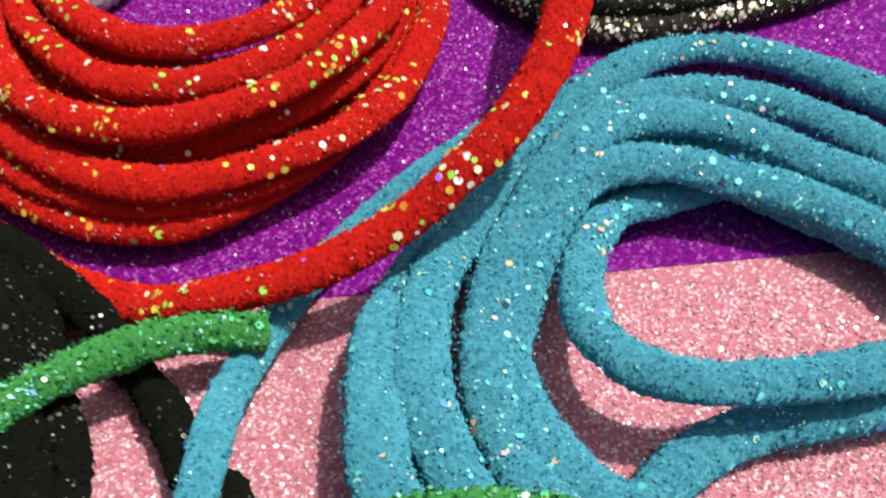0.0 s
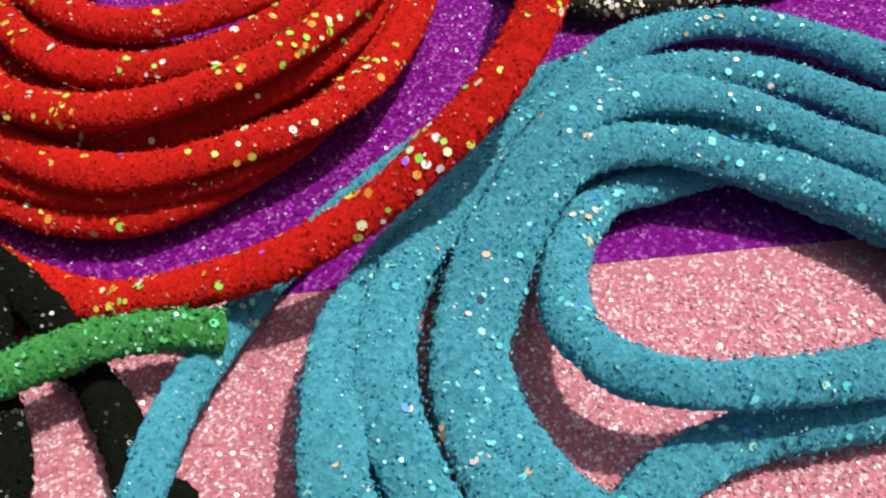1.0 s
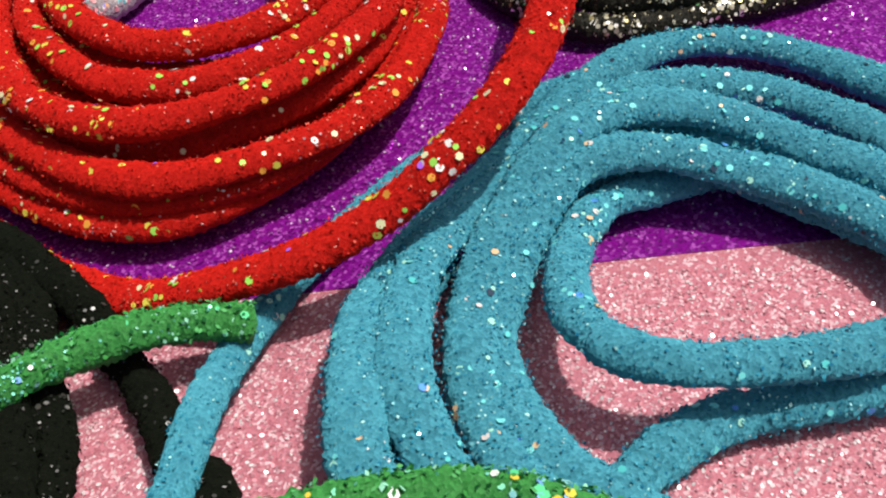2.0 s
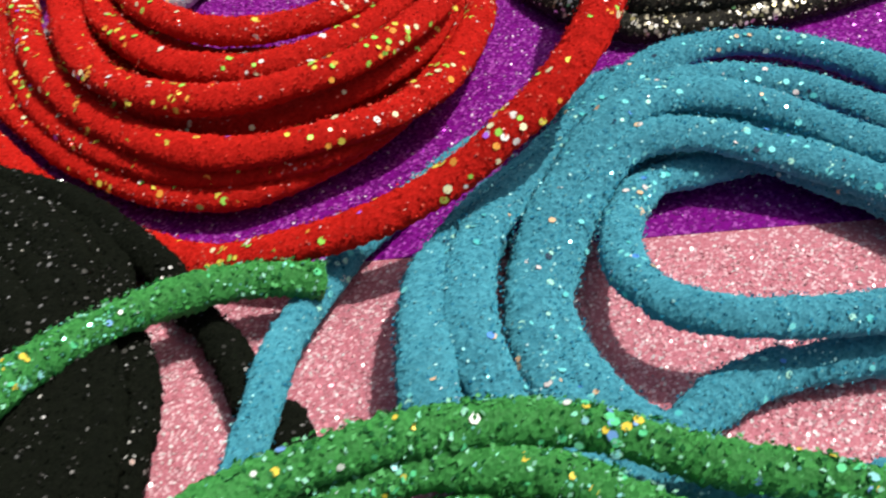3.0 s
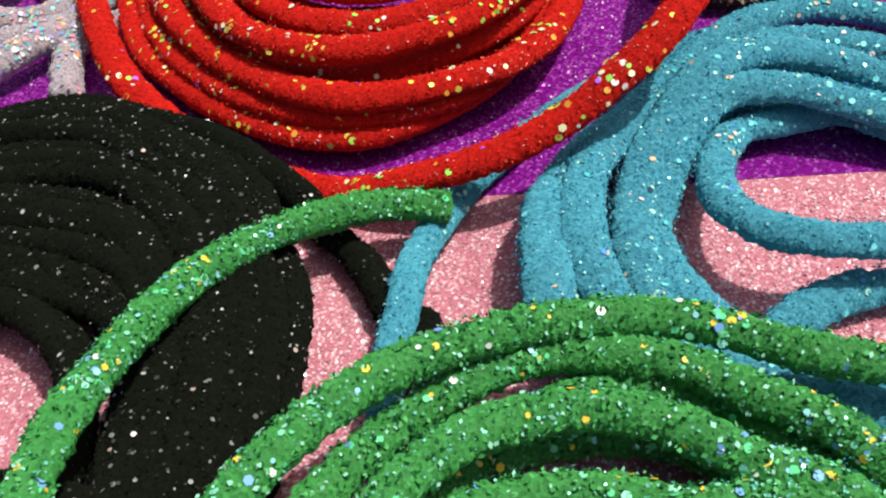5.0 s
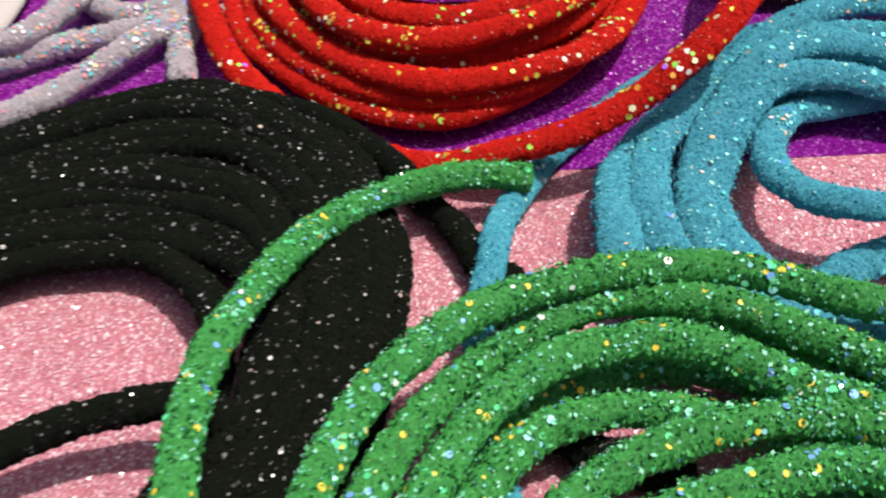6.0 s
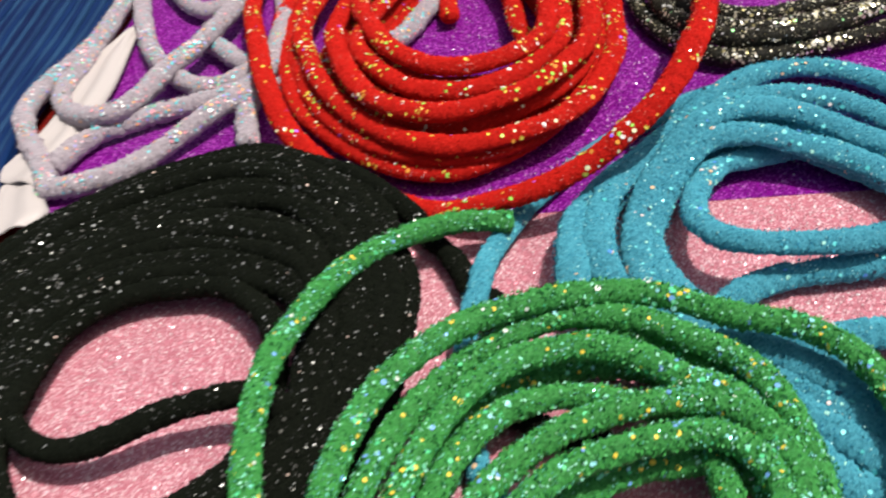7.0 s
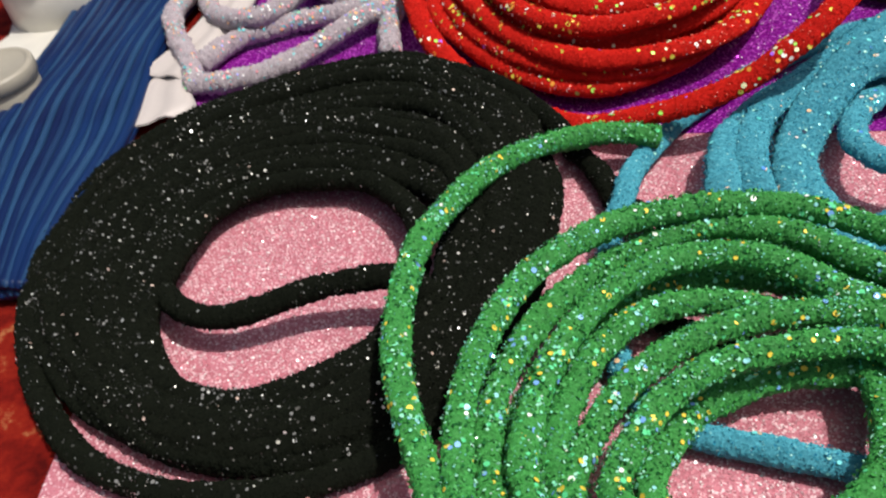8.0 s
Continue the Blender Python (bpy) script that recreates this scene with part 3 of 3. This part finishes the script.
# ---- green coil ----
green = thing("cord_coil", "piled coil of green glitter cord lying over the others", "cord", "coils of glitter cord")
GK = dict(glint=GREEN_GLINT, material=GREEN, bits=GREEN_BITS, hexes=GREEN_HEX, radius=2.1 * MM, big=0.22, fine=2.0, grit=0.15, bit=0.7 * MM, tilt=0.6, spark=0.6)
strand(green, [(-16.3, 67.8, 6), (-23.7, 66.6, 7.5), (-31.8, 63.9, 8.5), (-39.1, 57.7, 10), (-45.2, 47.9, 12), (-48.8, 34.9, 14), (-50.3, 23.6, 15), (-49.6, 12.7, 15.5), (-47.2, 2.4, 15.5), (-43.8, -6.2, 15), (-39.9, -13.5, 14), (-35.5, -20.1, 13), (-28.2, -26.2, 12), (-17, -31.5, 12), (-4.5, -31.9, 12)], label="loose green end with a cut tip", **GK)
strand(green, [(-32.9, -17.8, 14), (-34.9, -8.6, 14.5), (-35.3, 1, 15), (-33.7, 12.3, 15), (-29.6, 21.9, 15), (-22.2, 30.3, 14.5), (-12.3, 36.6, 14), (-2.1, 40.1, 13), (8.9, 40.6, 12), (20.1, 37.3, 11), (33.4, 33.6, 10), (41.1, 24.5, 9), (43.3, 13, 8), (37.3, -3, 8), (23.7, -17.8, 9), (7.1, -26.1, 10), (-7.8, -29.8, 12), (-22.4, -29.4, 13.5), (-29.5, -24.5, 14)], closed=True, **GK)
strand(green, [(-30.3, -13.9, 9), (-32.3, -3.9, 9), (-32.1, 5.6, 9), (-29.1, 16.3, 9), (-23.6, 25.6, 9), (-16.4, 32.3, 9.5), (-5.4, 37.8, 10), (6.6, 37.3, 10), (14.6, 32.9, 10), (23.1, 26.9, 10), (28.2, 16.5, 10), (29.9, 5.5, 10), (28, -6, 11), (21, -17, 12), (9.8, -24, 12), (-5.1, -27, 11), (-19.2, -26.2, 10), (-27, -21, 9)], closed=True, **GK)
strand(green, [(-25.6, -14.6, 11), (-26.7, -6.6, 11), (-26.1, 1.4, 11), (-23.6, 11.5, 11), (-18.8, 20.3, 11.5), (-11.4, 26.7, 12), (-2.4, 29.3, 12), (5.8, 28.3, 11.5), (13.5, 23.8, 11), (20.3, 21.1, 10.5), (24.8, 12.6, 10), (26, 4.5, 10), (23.5, -6, 10.5), (17, -15.8, 11), (5, -21.5, 11), (-8.6, -23.5, 11), (-19.3, -22.6, 11)], closed=True, **GK)
strand(green, [(-22, -11.6, 7.5), (-23.1, -3.4, 7.5), (-21.9, 6, 7.5), (-18.5, 14.1, 7.5), (-13.4, 20.2, 7.5), (-6.9, 23, 7.5), (-0.3, 23.6, 7), (6.9, 22.7, 6), (14, 19, 6.5), (18, 9, 7.5), (18.1, -2.8, 8), (13.3, -11.7, 8.5), (3.9, -17.8, 8.5), (-8.9, -20, 8), (-18.4, -18, 7.5)], closed=True, **GK)
strand(green, [(-19.3, -14.4, 8), (-18.7, -6.5, 8), (-16, 2.2, 8.5), (-11.4, 9.1, 9), (-4.7, 14.7, 9.5), (4.4, 18.8, 10), (12, 20.4, 10), (19.2, 19.6, 10), (25.5, 13.5, 10.5), (27.5, 2, 11), (22.2, -11.3, 11), (11.8, -18.9, 10), (-2.2, -22.7, 9), (-12.5, -21.5, 8)], closed=True, **GK)
strand(green, [(-13.4, -16.1, 12), (-12.7, -9.4, 12.5), (-9.3, -1.3, 13), (-3.4, 5.3, 13), (4.4, 9.3, 13), (12.3, 12.1, 12.5), (18.5, 12.5, 12), (24, 8, 11), (25.5, -1, 10.5), (21, -11, 10), (8.4, -17.4, 10), (-5.6, -20, 11)], closed=True, **GK)
strand(green, [(-8.6, -3.3, 5), (-5.4, 3.4, 5), (1.8, 9.3, 5.5), (10.7, 12.3, 6), (19.3, 12.5, 6), (24, 7, 6), (24.5, -2, 6), (19, -11, 6), (6, -17.5, 6), (-6, -16, 5.5), (-10, -9, 5)], closed=True, **GK)
strand(green, [(-26, -20, 4.2), (-28, -14.2, 4.2), (-29.5, -5.2, 4.2), (-29.1, 3.5, 4.2), (-26.4, 13.9, 4.2), (-21.2, 23, 4.2), (-13.9, 29.5, 4.2), (-3.9, 33.6, 4.2)], **GK)
strand(green, [(-21, -18, 3.4), (-23.8, -13.1, 3.4), (-24.9, -5, 3.4), (-24, 3.7, 3.4), (-21, 12.8, 3.4)], **GK)
strand(green, [(-22.7, 2.7, 5), (-22, 13.7, 5), (-18.8, 21.9, 5), (-11.7, 28.5, 5), (-2.3, 31.5, 5), (7, 31, 5), (15, 26.5, 5), (22.1, 18.8, 5), (26.9, 9.2, 5)], **GK)
strand(green, [(-11, 28.1, 5), (-4.9, 33.7, 6.5), (2.3, 36.1, 7), (9.4, 35.5, 7), (16.2, 31.8, 6.5), (20.8, 26, 6), (23, 19, 5.5), (23.3, 10.6, 5)], **GK)

# ---- charcoal coil ----
dark = thing("cord_coil", "black cord coil thick with gold and silver glitter", "cord", "coils of glitter cord")
DK = dict(glint=GOLD_GLINT, material=DARK, bits=DARK_BITS, hexes=DARK_HEX, big=0.45, fine=2.4)
strand(dark, [(4.4, 177.8, 2.4), (7.8, 156.1, 2.4), (14.6, 140.6, 2.4), (23.4, 130.7, 2.4), (33.8, 128.4, 2.4), (45.8, 131, 2.4), (62.6, 136.4, 2.4), (79.8, 145.7, 2.4)], **DK)
strand(dark, [(9.4, 169.2, 6), (13, 149.8, 6), (20.6, 137.3, 6), (30.3, 131.2, 6), (42, 131.6, 6), (54.2, 136.3, 6), (69.9, 145.9, 6)], **DK)
strand(dark, [(16.5, 177.5, 2.4), (22.4, 157.2, 2.4), (32, 148.4, 2.4), (44.5, 149.2, 2.4), (57.5, 154.3, 2.4), (71.6, 163.8, 2.4)], **DK)
strand(dark, [(12, 172, 3), (18, 153, 3.4), (26.5, 142.5, 3.4), (37, 139.5, 3.4), (49, 142, 3.2), (62, 147, 3), (76, 156, 3)], **DK)

# ---- white tangle ----
white = thing("cord_coil", "loose tangle of white iridescent glitter cord on purple sheet", "cord", "coils of glitter cord")
WK = dict(glint=WHITE_GLINT, radius=2.6 * MM, material=WHITE, bits=WHITE_BITS, hexes=WHITE_HEX, big=0.5, fine=1.2, big_size=0.85 * MM, grit=0.16)
strand(white, [(-133, 90.9, 3), (-124.5, 92, 3), (-115.6, 95.5, 3), (-109.1, 101.3, 3), (-102.8, 109.2, 4), (-96.4, 117.7, 5), (-91.3, 125.5, 5), (-88, 139.9, 5), (-94.4, 174.2, 3), (-104.9, 207.1, 3)], **WK)
strand(white, [(-131.4, 91.2, 3), (-137.3, 100.7, 4), (-147, 112.5, 5), (-153.6, 123.9, 5), (-154.3, 136.8, 5), (-151.7, 149.6, 5), (-149.7, 164.8, 5), (-151.2, 183.1, 5), (-153.8, 205.5, 5)], **WK)
strand(white, [(-152, 179.5, 4), (-148.7, 149.9, 4), (-148.5, 137.6, 4), (-145, 128.5, 4), (-133.5, 118.3, 6), (-123.6, 117.2, 7), (-118.8, 124.6, 7), (-116.2, 138.4, 7), (-112.1, 149.9, 7), (-109.1, 165.8, 7), (-107.1, 187.1, 7)], **WK)
strand(white, [(-157, 210.9, 2.8), (-141.2, 176.2, 2.8), (-131, 157.3, 2.8), (-120.3, 144.6, 2.8), (-108.3, 133.8, 3.5), (-98.7, 132.2, 4), (-92.7, 138.5, 4)], **WK)
strand(white, [(-134.6, 99.7, 2.8), (-130.6, 110.9, 2.8), (-123.7, 117.1, 2.8), (-115.9, 121.4, 2.8), (-106.3, 125.5, 2.8), (-97.8, 128.5, 2.8), (-89.7, 132.9, 2.8)], **WK)
strand(white, [(-89.3, 126.8, 4), (-87.9, 116.5, 3), (-83.5, 103.7, 2.8)], **WK)
strand(white, [(-117.2, 160.5, 3), (-110.9, 156.9, 3), (-100.5, 146.4, 3), (-91.9, 140.1, 3)], **WK)
strand(white, [(-88.3, 127.9, 2.4), (-71.4, 140, 2.4), (-56.2, 150.2, 3), (-51.3, 162.6, 3), (-47.1, 182.4, 3)], **WK)
strand(white, [(-143.4, 203.3, 3), (-126.5, 182.2, 3), (-117.3, 180.4, 3), (-109.9, 192.1, 3), (-109.1, 208.1, 3)], **WK)


def strip(parent, name, left, right, thick, material, arch=1.0):
    """A soft band between two edges, a little arched, with real thickness."""
    a, c = curve_points(left, False, 0.2 * MM), curve_points(right, False, 0.2 * MM)
    n, k = 40, 8
    pick = lambda q: q[np.linspace(0, len(q) - 1, n).astype(int)]
    a, c = pick(a), pick(c)
    u = np.linspace(0, 1, k + 1)
    top = a[:, None] * (1 - u)[None, :, None] + c[:, None] * u[None, :, None]
    top[:, :, 2] += arch * MM * np.sin(np.pi * u)[None] + 0.5 * arch * MM * np.sin(3 * np.pi * u + 1.0)[None] + 0.4 * MM
    low = top.copy()
    low[:, :, 2] -= thick * MM
    v = np.concatenate([top.reshape(-1, 3), low.reshape(-1, 3)])
    w, off = k + 1, n * (k + 1)
    i, j = (x.ravel() for x in np.meshgrid(np.arange(n - 1), np.arange(k), indexing="ij"))
    up = np.stack([i * w + j, (i + 1) * w + j, (i + 1) * w + j + 1, i * w + j + 1], 1)
    rim = list(range(0, w)) + [r * w + k for r in range(1, n)] + [(n - 1) * w + c2 for c2 in range(k - 1, -1, -1)] + [r * w for r in range(n - 2, 0, -1)]
    rim = np.array(rim)
    nxt = np.roll(rim, -1)
    sides = np.stack([rim, nxt, nxt + off, rim + off], 1)
    return link_mesh(name, v, np.concatenate([up[:, ::-1], up + off, sides]), material, parent)


m, t, b = nodes_of("white_satin")
b.inputs["Base Color"].default_value, b.inputs["Roughness"].default_value = (0.56, 0.51, 0.48, 1), 0.45
co = t.nodes.new("ShaderNodeTexCoord")
grain = add(t, "ShaderNodeTexNoise", Scale=900.0, Detail=2.0)
t.links.new(co.outputs["Object"], grain.inputs["Vector"])
bump = add(t, "ShaderNodeBump", Strength=0.15, Distance=0.0002)
t.links.new(grain.outputs["Fac"], bump.inputs["Height"])
t.links.new(bump.outputs["Normal"], b.inputs["Normal"])
SATIN = m
ribbon = thing("ribbon", "folded white satin ribbon, one end tucked under white cord", "ribbon")
strip(ribbon, "band", [(-144.8, 172.6, 2), (-148.9, 154.3, 2), (-146.9, 136.8, 2), (-144.9, 115.2, 3), (-150.1, 95.9, 2)], [(-141.9, 171.4, 2), (-136.1, 143.7, 2), (-134.5, 128.4, 2), (-132.7, 112.8, 2), (-133.3, 92, 2.4)], 0.3, SATIN, 1.4)
strip(ribbon, "tail", [(-144.6, 101.5, 1.5), (-145.4, 91.4, 1.5), (-142, 80.2, 1.2), (-140.7, 73.6, 1)], [(-134.3, 96.5, 2), (-131.1, 88.8, 2), (-127.4, 83.5, 1.8), (-130.2, 79.7, 1)], 0.3, SATIN, 1.0)

# ---- dark blue skein ----
def yarn_material(name, dark, light):
    """Smooth satin yarn, streaked along its length."""
    m, t, b = nodes_of(name)
    info = t.nodes.new("ShaderNodeObjectInfo")
    co = t.nodes.new("ShaderNodeTexCoord")
    streak = add(t, "ShaderNodeTexNoise", Scale=60.0, Detail=4.0)
    t.links.new(co.outputs["Object"], streak.inputs["Vector"])
    blend = add(t, "ShaderNodeMath")
    blend.operation = "MULTIPLY_ADD"
    blend.inputs[1].default_value = 0.45
    t.links.new(info.outputs["Random"], blend.inputs[0])
    t.links.new(streak.outputs["Fac"], blend.inputs[2])
    c = ramp(t, [(0.35, dark), (0.95, light)])
    t.links.new(blend.outputs[0], c.inputs["Fac"])
    t.links.new(c.outputs["Color"], b.inputs["Base Color"])
    b.inputs["Roughness"].default_value, b.inputs["Specular IOR Level"].default_value = 0.5, 0.25
    return m


YARN = yarn_material("navy_satin_yarn", (0.0012, 0.0075, 0.050), (0.0025, 0.022, 0.095))
YARN_PALE = yarn_material("steel_blue_satin_yarn", (0.007, 0.026, 0.085), (0.018, 0.062, 0.145))
skein = thing("yarn_skein", "dark blue satin yarn bundle lying beside the black coil", "yarn")
EDGE_L = [(-219, 263.8, 3), (-209.2, 214.8, 3), (-201.3, 175.6, 3), (-187.5, 106.9, 3), (-182, 79.5, 3), (-174.9, 57.2, 3), (-162.9, 35.6, 3), (-144.4, 16.5, 3)]
EDGE_R = [(-165.2, 258.8, 3), (-160.8, 209, 3), (-157.3, 169.2, 3), (-152.9, 119.5, 3), (-145.1, 92.4, 3), (-138.5, 67.2, 3), (-133.4, 41.1, 3), (-129.3, 19, 3)]
for row, count, thick in ((0, 22, 1.3), (1, 22, 1.2)):
    for i in range(count):
        u = (i + 0.5) / count + 0.006 * rng.normal()
        high = 1.2 + row * (1.3 + 1.6 * math.sin(math.pi * u)) + 0.25 * rng.random()
        pts = [((1 - u) * a[0] + u * c[0] + 1.0 * math.sin(2.3 * k + 3 * u), (1 - u) * a[1] + u * c[1], high) for k, (a, c) in enumerate(zip(EDGE_L, EDGE_R))]
        strand(skein, pts, YARN if i % 2 else YARN_PALE, None, None, radius=thick * (1.1 if i % 2 else 0.85) * MM, spark=0, fine=0, big=0, grit=0.0, sag=0.5)


# ---- white plastic jars ----
def plastic_material(name, colour):
    """Moulded plastic with faint scuffs."""
    m, t, b = nodes_of(name)
    co = t.nodes.new("ShaderNodeTexCoord")
    scuff = add(t, "ShaderNodeTexNoise", Scale=140.0, Detail=6.0)
    t.links.new(co.outputs["Object"], scuff.inputs["Vector"])
    c = ramp(t, [(0.3, tuple(0.88 * v for v in colour)), (0.7, colour)])
    t.links.new(scuff.outputs["Fac"], c.inputs["Fac"])
    t.links.new(c.outputs["Color"], b.inputs["Base Color"])
    gloss = add(t, "ShaderNodeMapRange")
    gloss.inputs["To Min"].default_value, gloss.inputs["To Max"].default_value = 0.3, 0.5
    t.links.new(scuff.outputs["Fac"], gloss.inputs["Value"])
    t.links.new(gloss.outputs["Result"], b.inputs["Roughness"])
    return m


PLASTIC = plastic_material("white_plastic", (0.70, 0.68, 0.61))
CREAM = plastic_material("cream_plastic", (0.40, 0.37, 0.30))


def turned(name, profile, material, parent, n=48):
    """A round part turned from a profile of (radius, height) in millimetres."""
    bm = bmesh.new()
    rings = [[bm.verts.new((r * MM * math.cos(2 * math.pi * k / n), r * MM * math.sin(2 * math.pi * k / n), h * MM)) for k in range(n)] for r, h in profile]
    for one, two in zip(rings, rings[1:]):
        for k in range(n):
            bm.faces.new((one[k], one[(k + 1) % n], two[(k + 1) % n], two[k]))
    bm.faces.new(rings[0][::-1])
    bm.faces.new(rings[-1])
    return part(name, bm, material, parent, smooth=True)


def jar(x, y, size, label, material):
    ob = thing("jar", label, "jar", "white plastic jars")
    turned("body", [(19, 0), (20, 1), (20, 15), (19, 17), (17, 18)], material, ob)
    turned("lid", [(20.5, 18.4), (21.3, 19.2), (21.3, 25), (20.6, 26.2), (18.5, 26.6), (18, 26), (17, 25.6), (5, 25.6)], material, ob)
    ob.location, ob.scale = (x * MM, y * MM, -1.6 * MM), (size, size, size)
    return ob


card = slab("card", [q[:2] for q in [(-194.2, 154.4, 0), (-186.8, 116.5, 0), (-183.4, 89.1, 0), (-178.7, 58.8, 0), (-210.4, 67, 0), (-216.5, 107.9, 0), (-212.8, 123.7, 0), (-237.6, 169.8, 0), (-248.9, 212.2, 0)]], -1.58, -0.5, PLASTIC, "sheet of white card under the white jars", "card")
jar(-203.4, 141.8, 0.85, "white plastic jar with a screw lid standing on white card", PLASTIC)
jar(-184.4, 85.5, 0.5, "small cream plastic jar with a screw lid beside dark blue yarn", CREAM)
